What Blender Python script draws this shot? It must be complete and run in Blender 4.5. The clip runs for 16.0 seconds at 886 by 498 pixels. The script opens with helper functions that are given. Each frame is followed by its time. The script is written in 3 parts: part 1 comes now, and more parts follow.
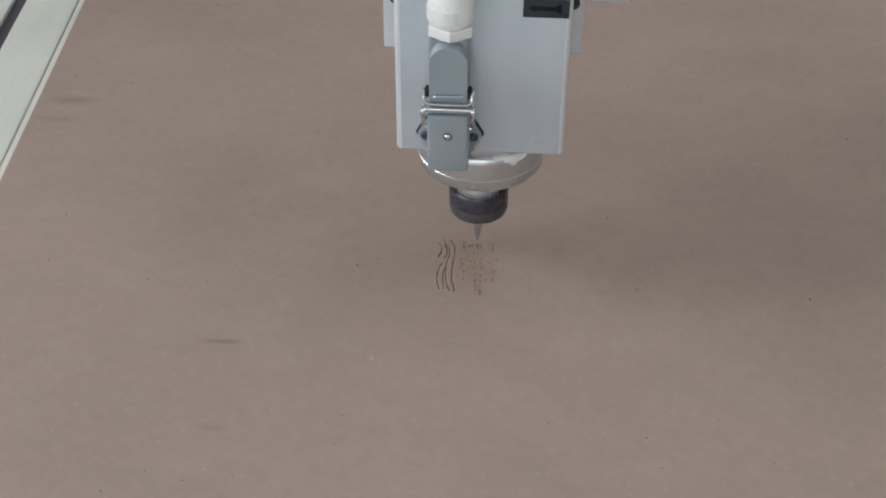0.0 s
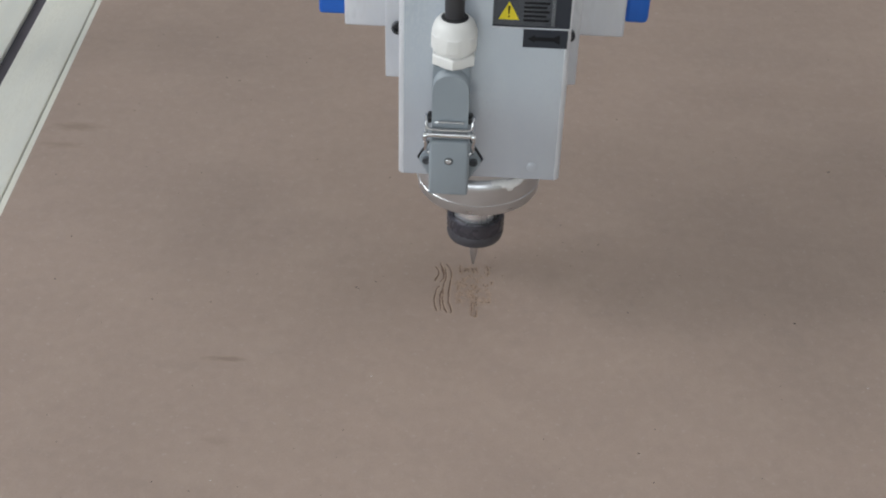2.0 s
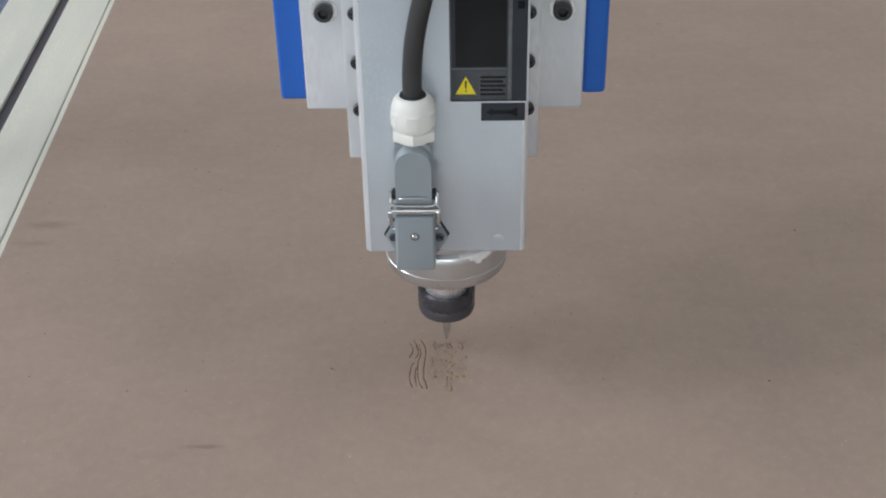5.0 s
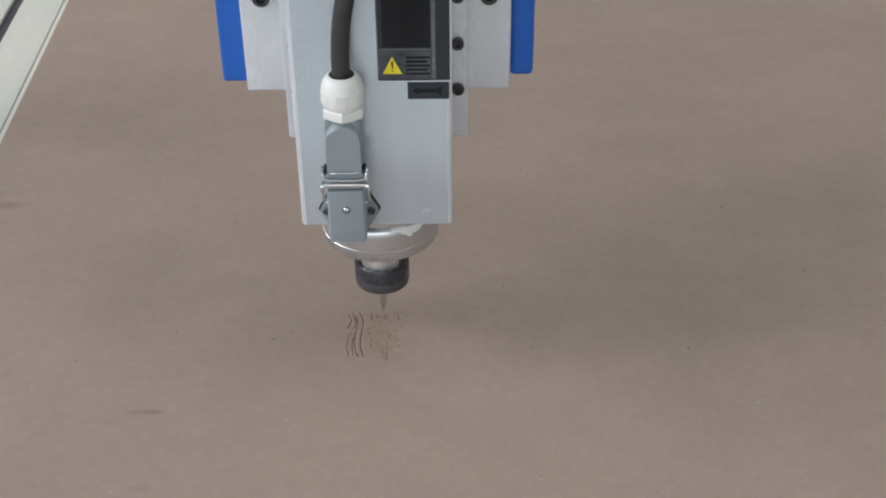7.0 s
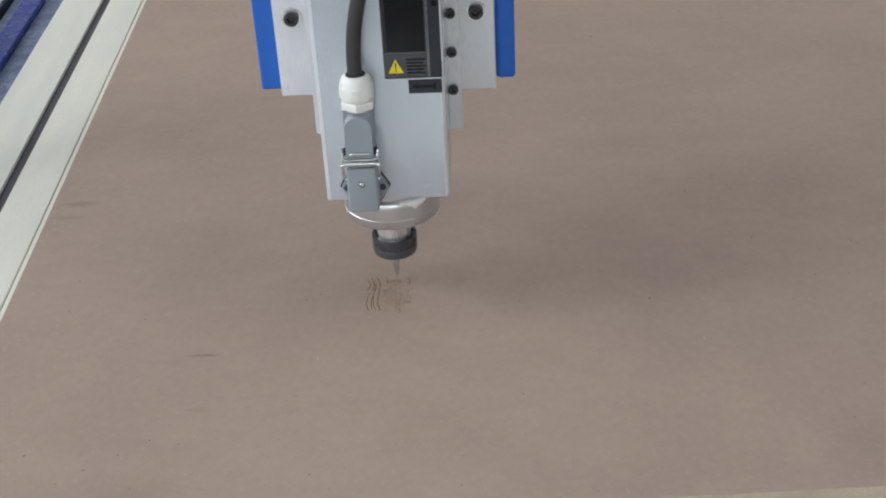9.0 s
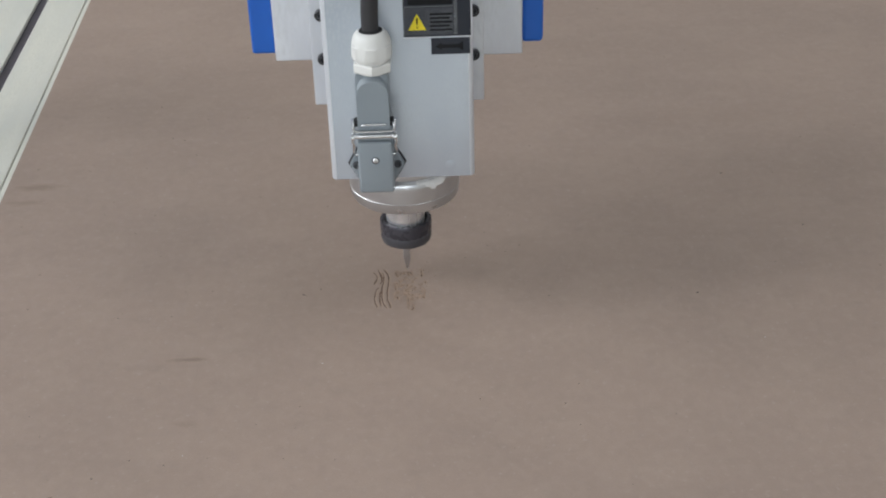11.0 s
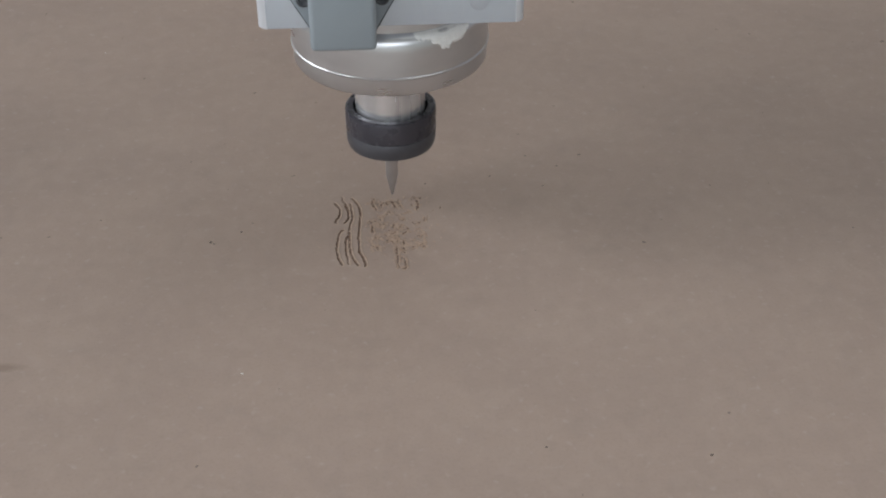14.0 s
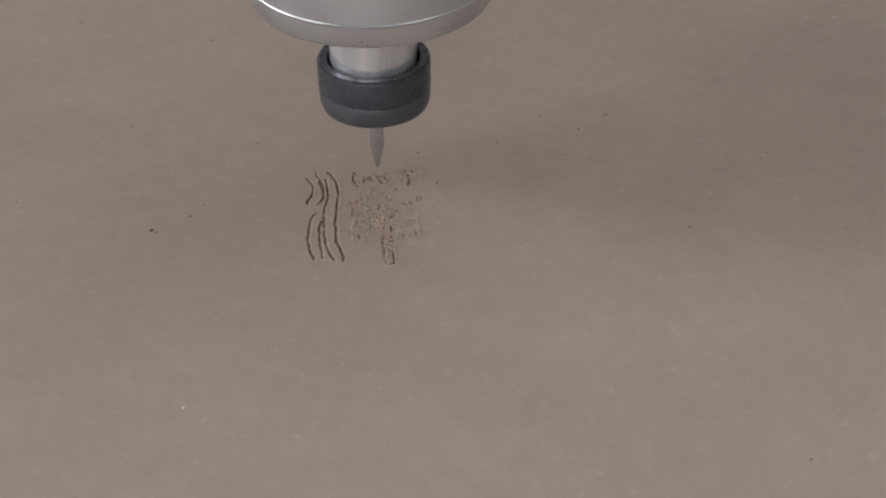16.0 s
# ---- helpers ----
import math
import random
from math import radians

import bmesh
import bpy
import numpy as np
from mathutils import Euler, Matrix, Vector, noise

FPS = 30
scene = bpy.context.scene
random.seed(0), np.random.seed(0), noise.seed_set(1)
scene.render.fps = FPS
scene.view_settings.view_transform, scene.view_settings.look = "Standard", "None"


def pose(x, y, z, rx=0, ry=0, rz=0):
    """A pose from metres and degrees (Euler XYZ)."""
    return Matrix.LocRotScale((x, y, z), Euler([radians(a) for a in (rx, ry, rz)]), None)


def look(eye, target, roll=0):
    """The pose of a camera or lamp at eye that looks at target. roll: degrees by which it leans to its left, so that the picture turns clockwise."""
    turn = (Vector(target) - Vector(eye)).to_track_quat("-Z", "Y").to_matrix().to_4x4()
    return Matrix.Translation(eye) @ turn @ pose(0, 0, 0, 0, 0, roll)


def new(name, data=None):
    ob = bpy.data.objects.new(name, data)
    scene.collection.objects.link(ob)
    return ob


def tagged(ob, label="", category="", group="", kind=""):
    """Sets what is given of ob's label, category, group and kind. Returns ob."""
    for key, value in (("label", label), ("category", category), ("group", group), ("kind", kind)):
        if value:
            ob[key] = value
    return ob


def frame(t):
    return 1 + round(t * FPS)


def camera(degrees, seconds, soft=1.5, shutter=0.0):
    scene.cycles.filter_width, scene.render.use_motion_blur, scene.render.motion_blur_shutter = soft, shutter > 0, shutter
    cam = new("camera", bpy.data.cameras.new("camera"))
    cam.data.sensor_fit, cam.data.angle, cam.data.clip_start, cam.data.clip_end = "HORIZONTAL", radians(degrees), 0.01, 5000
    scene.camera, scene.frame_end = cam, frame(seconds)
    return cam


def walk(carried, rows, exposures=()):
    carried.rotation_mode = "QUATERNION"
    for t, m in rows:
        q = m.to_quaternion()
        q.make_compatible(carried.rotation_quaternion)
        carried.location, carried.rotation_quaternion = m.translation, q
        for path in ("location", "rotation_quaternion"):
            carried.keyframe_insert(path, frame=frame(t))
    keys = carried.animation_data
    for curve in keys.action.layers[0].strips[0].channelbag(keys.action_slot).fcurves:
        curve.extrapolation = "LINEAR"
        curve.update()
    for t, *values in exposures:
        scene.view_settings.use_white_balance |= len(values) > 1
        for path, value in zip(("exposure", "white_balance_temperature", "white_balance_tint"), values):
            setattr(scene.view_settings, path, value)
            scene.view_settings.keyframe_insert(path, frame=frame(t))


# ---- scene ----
# Camera and its walk. The spindle axis stands at x = y = 0, the board's face at z = 0.
cam = camera(37.36, 16.0, soft=2.0)
walk(cam, [
    (0.0, pose(0.0220, -0.7532, 0.6103, 50.726, -0.140, 3.710)),
    (0.5, pose(0.0288, -0.7524, 0.6092, 50.490, 0.166, 3.649)),
    (1.0, pose(0.0140, -0.7793, 0.6123, 50.747, -0.408, 3.868)),
    (1.5, pose(0.0052, -0.7833, 0.6122, 51.759, -0.893, 3.463)),
    (2.0, pose(0.0079, -0.7868, 0.6164, 52.678, -1.241, 3.205)),
    (2.5, pose(0.0198, -0.7915, 0.6261, 54.687, -1.011, 2.999)),
    (3.0, pose(0.0039, -0.7815, 0.6301, 55.439, -0.727, 3.733)),
    (3.5, pose(0.0094, -0.7877, 0.6269, 55.815, -0.679, 3.944)),
    (4.0, pose(0.0290, -0.7882, 0.6229, 56.108, -0.179, 2.084)),
    (4.2, pose(0.0240, -0.7816, 0.6061, 56.731, 0.675, 1.460)),
    (6.3, pose(0.0139, -0.8287, 0.6276, 55.658, 0.173, -0.218)),
    (6.5, pose(0.0085, -0.8292, 0.6245, 55.589, 0.271, -1.042)),
    (7.0, pose(0.0549, -0.8425, 0.6242, 56.291, 0.615, 0.058)),
    (7.5, pose(0.0990, -0.9265, 0.6391, 57.050, 1.742, 2.025)),
    (8.0, pose(0.1391, -1.0194, 0.6711, 57.971, 2.833, 2.754)),
    (8.5, pose(0.1132, -1.0624, 0.6698, 59.086, 2.763, 1.491)),
    (8.7, pose(0.1034, -1.0635, 0.6776, 58.713, 2.709, 1.211)),
    (10.8, pose(0.0364, -0.9903, 0.6138, 59.147, 2.043, -0.909)),
    (11.0, pose(0.0235, -0.9359, 0.5902, 58.678, 1.392, -1.265)),
    (11.5, pose(0.0108, -0.8013, 0.5123, 57.888, 1.312, -1.289)),
    (12.0, pose(0.0075, -0.6797, 0.4455, 56.419, 1.020, -0.588)),
    (12.5, pose(-0.0041, -0.5842, 0.3748, 55.419, 1.261, -2.118)),
    (13.0, pose(-0.0079, -0.5271, 0.3374, 54.384, 1.246, -3.383)),
    (13.5, pose(-0.0070, -0.5446, 0.3441, 55.299, 0.318, -3.208)),
    (14.0, pose(-0.0070, -0.5399, 0.3446, 55.276, 0.197, -3.475)),
    (14.5, pose(-0.0030, -0.5295, 0.3449, 54.683, -0.363, -3.217)),
    (15.0, pose(-0.0059, -0.4855, 0.3273, 53.926, 0.091, -3.950)),
    (15.5, pose(-0.0092, -0.4596, 0.3106, 53.613, -0.332, -5.030)),
    (16.0, pose(-0.0000, -0.4305, 0.2926, 52.443, 0.424, -3.711)),
], exposures=[(0.0, -0.34), (2.0, -0.32), (4.2, -0.25), (6.5, -0.26), (7.5, -0.19), (8.7, -0.18), (11.0, -0.28), (12.5, -0.31), (16.0, -0.31)])

LIFT = 0.003  # gap between the cutter's tip and the board


# ---- world and light ----
def make_world():
    world = bpy.data.worlds.new("sky")
    scene.world = world
    world.use_nodes = True
    nt = world.node_tree
    sky = nt.nodes.new("ShaderNodeTexSky")
    sky.sky_type = "NISHITA"
    sky.sun_disc = False
    sky.sun_elevation = radians(48)
    sky.sun_rotation = radians(-70)
    nt.links.new(sky.outputs[0], nt.nodes["Background"].inputs[0])
    nt.nodes["Background"].inputs[1].default_value = 0.1


def area(name, place, target, sx, sy, power, colour):
    data = bpy.data.lights.new(name, "AREA")
    data.shape, data.size, data.size_y = "RECTANGLE", sx, sy
    data.energy, data.color = power, colour
    ob = new(name, data)
    ob.matrix_world = look(place, target)
    return ob


make_world()
# daylight that comes in through the two window bands and the two skylights
area("window_light", (-5.85, 0.2, 3.0), (0, 0.2, 0.6), 6.4, 1.9, 330, (0.95, 0.98, 1.0))
area("front_window_light", (-1.8, -4.85, 1.5), (-1.1, 0, 0.5), 6.6, 1.9, 138, (0.95, 0.98, 1.0))
area("skylight_a", (-4.6, -0.5, 4.93), (-3.4, -0.3, 0), 1.1, 2.6, 124, (0.97, 0.98, 1.0))
area("skylight_b", (2.2, 0.9, 4.93), (2.2, 0.9, 0), 1.1, 5.4, 106, (0.97, 0.98, 1.0))


# ---- materials ----
def mat(name, colour, rough=0.5, metal=0.0, colour2=None, scale=30.0, stretch=(1, 1, 1), fine=0.0, fine_scale=900.0,
        bump=0.0, bump_scale=600.0, rough_var=0.0, coat=0.0, random=0.0, brushed=0.0):
    m = bpy.data.materials.new(name)
    m.use_nodes = True
    nt = m.node_tree
    b = nt.nodes["Principled BSDF"]
    b.inputs["Roughness"].default_value = rough
    b.inputs["Metallic"].default_value = metal
    b.inputs["Coat Weight"].default_value = coat
    b.inputs["Coat Roughness"].default_value = 0.12
    if brushed:  # turned on a lathe: grooves run round the z axis
        tan = nt.nodes.new("ShaderNodeTangent")
        tan.direction_type, tan.axis = "RADIAL", "Z"
        b.inputs["Anisotropic"].default_value = brushed
        nt.links.new(tan.outputs[0], b.inputs["Tangent"])
    co = nt.nodes.new("ShaderNodeTexCoord")
    mp = nt.nodes.new("ShaderNodeMapping")
    mp.inputs["Scale"].default_value = stretch
    nt.links.new(co.outputs["Object"], mp.inputs[0])

    def tex(sc, detail=4):
        n = nt.nodes.new("ShaderNodeTexNoise")
        n.inputs["Scale"].default_value = sc
        n.inputs["Detail"].default_value = detail
        nt.links.new(mp.outputs[0], n.inputs["Vector"])
        return n.outputs["Fac"]

    def mix(a, bcol, fac, kind="MIX"):
        n = nt.nodes.new("ShaderNodeMix")
        n.data_type, n.blend_type = "RGBA", kind
        for sock, val in ((n.inputs[6], a), (n.inputs[7], bcol), (n.inputs[0], fac)):
            if isinstance(val, bpy.types.NodeSocket):
                nt.links.new(val, sock)
            elif sock.name == "Factor":
                sock.default_value = val
            else:
                sock.default_value = (*val, 1)
        return n.outputs[2]

    def ramp(fac, lo, hi):
        n = nt.nodes.new("ShaderNodeMapRange")
        n.inputs[1].default_value, n.inputs[2].default_value = lo, hi
        nt.links.new(fac, n.inputs[0])
        return n.outputs[0]

    c = mix(colour, colour2 or tuple(v * 0.82 for v in colour), ramp(tex(scale), 0.3, 0.7))
    if fine:
        c = mix(c, tuple(v * (1 - fine) for v in colour), ramp(tex(fine_scale, 2), 0.45, 0.75))
    if random:
        info = nt.nodes.new("ShaderNodeObjectInfo")
        c = mix(c, tuple(v * (1 - random) for v in colour), info.outputs["Random"])
    nt.links.new(c, b.inputs["Base Color"])
    if rough_var:
        n = nt.nodes.new("ShaderNodeMapRange")
        n.inputs[1].default_value, n.inputs[2].default_value = 0.3, 0.7
        n.inputs[3].default_value, n.inputs[4].default_value = rough - rough_var, rough + rough_var
        nt.links.new(tex(scale * 2.3), n.inputs[0])
        nt.links.new(n.outputs[0], b.inputs["Roughness"])
    if bump:
        n = nt.nodes.new("ShaderNodeBump")
        n.inputs["Strength"].default_value = bump
        n.inputs["Distance"].default_value = 0.001
        nt.links.new(tex(bump_scale, 3), n.inputs["Height"])
        nt.links.new(n.outputs[0], b.inputs["Normal"])
    return m


def board_material():
    """Bare fibreboard: grey brown, cloudy, with fine fibres, long faint sanding streaks, scuffs and dark and pale specks."""
    m = bpy.data.materials.new("fibreboard")
    m.use_nodes = True
    nt = m.node_tree
    b = nt.nodes["Principled BSDF"]
    b.inputs["Roughness"].default_value = 0.62
    geo = nt.nodes.new("ShaderNodeNewGeometry")

    def noise_at(stretch, sc, detail):
        mp = nt.nodes.new("ShaderNodeMapping")
        mp.inputs["Scale"].default_value = stretch
        nt.links.new(geo.outputs["Position"], mp.inputs[0])
        n = nt.nodes.new("ShaderNodeTexNoise")
        n.inputs["Scale"].default_value, n.inputs["Detail"].default_value = sc, detail
        nt.links.new(mp.outputs[0], n.inputs["Vector"])
        return n.outputs["Fac"]

    def span(fac, lo, hi, a=0.0, z=1.0):
        n = nt.nodes.new("ShaderNodeMapRange")
        for k, v in enumerate((lo, hi, a, z)):
            n.inputs[k + 1].default_value = v
        nt.links.new(fac, n.inputs[0])
        return n.outputs[0]

    def mix(a, col, fac):
        n = nt.nodes.new("ShaderNodeMix")
        n.data_type = "RGBA"
        nt.links.new(fac, n.inputs[0])
        if isinstance(a, tuple):
            n.inputs[6].default_value = (*a, 1)
        else:
            nt.links.new(a, n.inputs[6])
        n.inputs[7].default_value = (*col, 1)
        return n.outputs[2]

    c = mix((0.340, 0.257, 0.210), (0.302, 0.229, 0.189), span(noise_at((1, 1.6, 1), 5.5, 5), 0.32, 0.68))
    c = mix(c, (0.36, 0.278, 0.226), span(noise_at((1, 1.3, 1), 19, 4), 0.48, 0.75, 0, 0.5))
    c = mix(c, (0.20, 0.155, 0.128), span(noise_at((1, 1, 1), 650, 3), 0.48, 0.78, 0, 0.22))
    c = mix(c, (0.25, 0.198, 0.168), span(noise_at((1, 2.2, 1), 24, 5), 0.58, 0.8, 0, 0.35))
    c = mix(c, (0.385, 0.30, 0.246), span(noise_at((1, 0.9, 1), 125, 3), 0.46, 0.72, 0, 0.26))
    c = mix(c, (0.235, 0.185, 0.16), span(noise_at((1, 0.8, 1), 95, 3), 0.5, 0.74, 0, 0.2))
    c = mix(c, (0.42, 0.35, 0.3), span(noise_at((1, 1, 1), 230, 2), 0.62, 0.78, 0, 0.42))
    c = mix(c, (0.09, 0.07, 0.06), span(noise_at((1, 1, 1), 170, 1), 0.775, 0.8, 0, 0.7))

    # scuffs: centre, half lengths, strength
    for x, y, rx, ry, s in ((-0.168, -0.1172, 0.017, 0.0034, 0.5), (-0.352, 0.171, 0.026, 0.008, 0.42),
                            (-0.358, 0.141, 0.022, 0.006, 0.30), (-0.188, -0.299, 0.05, 0.02, 0.16), (-0.158, -0.196, 0.012, 0.005, 0.2),
                            (0.382, -0.256, 0.045, 0.05, 0.17), (0.30, 0.28, 0.16, 0.03, 0.10)):
        mp = nt.nodes.new("ShaderNodeMapping")
        mp.inputs["Location"].default_value = (-x / rx, -y / ry, 0)
        mp.inputs["Scale"].default_value = (1 / rx, 1 / ry, 0)
        nt.links.new(geo.outputs["Position"], mp.inputs[0])
        ln = nt.nodes.new("ShaderNodeVectorMath")
        ln.operation = "LENGTH"
        nt.links.new(mp.outputs[0], ln.inputs[0])
        edge = nt.nodes.new("ShaderNodeMath")
        edge.operation = "MULTIPLY_ADD"
        nt.links.new(noise_at((1, 3, 1), 90, 3), edge.inputs[0])
        edge.inputs[1].default_value = 1.4
        nt.links.new(ln.outputs["Value"], edge.inputs[2])
        c = mix(c, (0.15, 0.105, 0.08), span(edge.outputs[0], 1.75, 0.95, 0, s))
    nt.links.new(c, b.inputs["Base Color"])
    bp = nt.nodes.new("ShaderNodeBump")
    bp.inputs["Strength"].default_value, bp.inputs["Distance"].default_value = 0.07, 0.001
    nt.links.new(noise_at((1, 1, 1), 700, 4), bp.inputs["Height"])
    nt.links.new(bp.outputs[0], b.inputs["Normal"])
    return m


BOARD = board_material()
EDGE = mat("sawn_edge", (0.50, 0.41, 0.325), 0.8, colour2=(0.42, 0.34, 0.27), scale=60, fine=0.2, fine_scale=700, bump=0.2)
CUT = mat("dark_brown_fibre", (0.23, 0.145, 0.098), 0.85, colour2=(0.13, 0.082, 0.056), scale=500, fine=0.5, bump=0.5)
FUZZ = mat("raised_fibre", (0.46, 0.35, 0.27), 0.9, colour2=(0.36, 0.27, 0.21), scale=600)
DUST = mat("fibre_dust", (0.47, 0.355, 0.275), 0.9, colour2=(0.36, 0.25, 0.185), scale=400)
BODY = mat("grey_anodised", (0.585, 0.63, 0.695), 0.2, 0.38, colour2=(0.455, 0.505, 0.57), scale=16, stretch=(1, 1, 0.5),
           fine=0.08, fine_scale=500, bump=0.05, rough_var=0.06)
ALU = mat("milled_aluminium", (0.75, 0.77, 0.81), 0.38, 0.4, colour2=(0.56, 0.585, 0.635), scale=26, stretch=(1, 1, 0.35),
          fine=0.12, fine_scale=300, bump=0.05, rough_var=0.1)
STEEL = mat("turned_steel", (0.66, 0.67, 0.69), 0.32, 0.9, colour2=(0.56, 0.57, 0.59), scale=25, stretch=(1, 1, 3),
            rough_var=0.05, brushed=0.35)
# pale and dark upright streaks in the colour imitate reflections on the shaft
SHAFT = mat("steel_painted_streaks", (0.92, 0.93, 0.95), 0.24, 0.75, colour2=(0.42, 0.42, 0.44), scale=75, stretch=(1, 1, 0.02), rough_var=0.1, brushed=0.85)
NUT = mat("black_oxide", (0.066, 0.064, 0.078), 0.28, 0.4, colour2=(0.055, 0.053, 0.064), scale=60, rough_var=0.08)
NUT_SKIRT = mat("worn_oxide", (0.085, 0.085, 0.096), 0.42, 0.35, colour2=(0.066, 0.066, 0.076), scale=90, rough_var=0.08)
CARBIDE = mat("carbide", (0.55, 0.53, 0.53), 0.4, 0.9, scale=90)
BLUE = mat("blue_enamel", (0.010, 0.128, 0.54), 0.5, 0.0, colour2=(0.008, 0.105, 0.47), scale=18, rough_var=0.06)
BLUE_FRAME = mat("worn_blue_enamel", (0.008, 0.032, 0.24), 0.26, 0.0, colour2=(0.005, 0.018, 0.13), scale=14, fine=0.4, fine_scale=120, rough_var=0.1)
DUSTY_STEEL = mat("dusty_steel", (0.20, 0.25, 0.38), 0.42, 0.2, colour2=(0.06, 0.08, 0.16), scale=30, fine=0.6, fine_scale=160, rough_var=0.1)
GREY_CAST = mat("grey_lacquer", (0.275, 0.312, 0.342), 0.42, 0.0, colour2=(0.25, 0.288, 0.318), scale=30, bump=0.04, rough_var=0.05)
GASKET = mat("black_rubber", (0.02, 0.02, 0.022), 0.7, scale=80)
CABLE = mat("cable_sheath", (0.035, 0.034, 0.037), 0.55, scale=60, colour2=(0.028, 0.027, 0.03))
PAINT = mat("dried_white_paint", (0.83, 0.83, 0.82), 0.5, colour2=(0.74, 0.74, 0.73), scale=220, bump=0.3, bump_scale=500)
WHITE = mat("white_nylon", (0.74, 0.74, 0.72), 0.42, colour2=(0.68, 0.68, 0.66), scale=50)
ZINC = mat("zinc_wire", (0.72, 0.73, 0.74), 0.22, 1.0, colour2=(0.62, 0.62, 0.64), scale=200)
BLACK_BOLT = mat("black_bolt", (0.055, 0.056, 0.062), 0.34, 0.5, scale=300)
SCREW = mat("dark_screw", (0.09, 0.095, 0.105), 0.4, 0.5, scale=300)
FOIL = mat("black_foil", (0.036, 0.039, 0.050), 0.16, 0.15, colour2=(0.030, 0.033, 0.043), scale=40, rough_var=0.04)
INK = mat("gloss_ink", (0.006, 0.006, 0.008), 0.12, colour2=(0.010, 0.010, 0.012), scale=60)
SILVER = mat("silver_foil", (0.17, 0.177, 0.195), 0.18, 0.8, colour2=(0.12, 0.125, 0.14), scale=160, rough_var=0.1)
FOIL_PALE = mat("dark_silver_foil", (0.085, 0.089, 0.104), 0.12, 0.8, colour2=(0.066, 0.07, 0.084), scale=120, rough_var=0.06)
YELLOW = mat("yellow_print", (0.80, 0.66, 0.02), 0.35, scale=60)
PROFILE = mat("pale_profile", (0.74, 0.735, 0.65), 0.42, 0.15, colour2=(0.62, 0.635, 0.59), scale=9, stretch=(3, 0.5, 1),
              fine=0.12, fine_scale=300, rough_var=0.08)
# near-black colour that puts the slots' shade into their floors
SLOT = mat("painted_slot_shade", (0.060, 0.054, 0.068), 0.6, 0.0, colour2=(0.045, 0.04, 0.05), scale=30)
CONCRETE = mat("concrete", (0.30, 0.30, 0.29), 0.7, colour2=(0.22, 0.22, 0.215), scale=2.0, fine=0.2, fine_scale=60, bump=0.2, bump_scale=80)
PLASTER = mat("painted_wall", (0.68, 0.68, 0.66), 0.8, colour2=(0.6, 0.6, 0.58), scale=1.5, fine=0.05, fine_scale=80)

for printed in (INK, FOIL):
    printed.node_tree.nodes["Principled BSDF"].inputs["Specular IOR Level"].default_value = 0.22


# ---- mesh helpers ----
def part(name, bm, material, parent=None, label="", smooth=False):
    mesh = bpy.data.meshes.new(name)
    bm.to_mesh(mesh)
    bm.free()
    for m in material if isinstance(material, (list, tuple)) else (material,):
        mesh.materials.append(m)
    if smooth:
        mesh.shade_smooth()
        mesh.set_sharp_from_angle(angle=radians(35))
    ob = new(name, mesh)
    if parent:
        ob.parent = parent
    return tagged(ob, label)


def empty(name, place=(0, 0, 0), label="", category="", group="", kind=""):
    ob = new(name)
    ob.empty_display_size = 0.02
    ob.location = place
    return tagged(ob, label, category, group, kind)


def add_box(bm, x0, x1, y0, y1, z0, z1, bevel=0.0, segments=2):
    before = set(bm.verts)
    m = Matrix.Translation(((x0 + x1) / 2, (y0 + y1) / 2, (z0 + z1) / 2)) @ Matrix.Diagonal((x1 - x0, y1 - y0, z1 - z0, 1))
    bmesh.ops.create_cube(bm, size=1, matrix=m)
    if bevel:
        mine = [v for v in bm.verts if v not in before]
        edges = list({e for v in mine for e in v.link_edges})
        bmesh.ops.bevel(bm, geom=edges, offset=bevel, segments=segments, affect="EDGES", profile=0.5)
    return bm


def box(x0, x1, y0, y1, z0, z1, bevel=0.0, segments=2):
    return add_box(bmesh.new(), x0, x1, y0, y1, z0, z1, bevel, segments)


def lathe(profile, n=72, bm=None, m=None):
    """Turns a profile of (radius, z) round the z axis; radius 0 closes an end."""
    bm = bm or bmesh.new()
    m = m or Matrix.Identity(4)
    rings = []
    for r, z in profile:
        if r <= 1e-7:
            rings.append([bm.verts.new(m @ Vector((0, 0, z)))])
        else:
            rings.append([bm.verts.new(m @ Vector((r * math.cos(2 * math.pi * k / n), r * math.sin(2 * math.pi * k / n), z))) for k in range(n)])
    for a, b in zip(rings, rings[1:]):
        for k in range(n):
            j = (k + 1) % n
            if len(a) == 1 and len(b) > 1:
                bm.faces.new((a[0], b[j], b[k]))
            elif len(b) == 1 and len(a) > 1:
                bm.faces.new((a[k], a[j], b[0]))
            elif len(a) > 1:
                bm.faces.new((a[k], a[j], b[j], b[k]))
    bmesh.ops.recalc_face_normals(bm, faces=bm.faces)
    return bm


def prism(outline, y0, y1, bevel=0.0):
    """An outline in x and z, pushed from y0 (towards the viewer's side) to y1."""
    bm = bmesh.new()
    a = [bm.verts.new((x, y0, z)) for x, z in outline]
    b = [bm.verts.new((x, y1, z)) for x, z in outline]
    bm.faces.new(a)
    bm.faces.new(list(reversed(b)))
    n = len(a)
    for k in range(n):
        bm.faces.new((a[k], b[k], b[(k + 1) % n], a[(k + 1) % n]))
    bmesh.ops.recalc_face_normals(bm, faces=bm.faces)
    if bevel:
        bmesh.ops.bevel(bm, geom=list(bm.edges), offset=bevel, segments=2, affect="EDGES")
    return bm


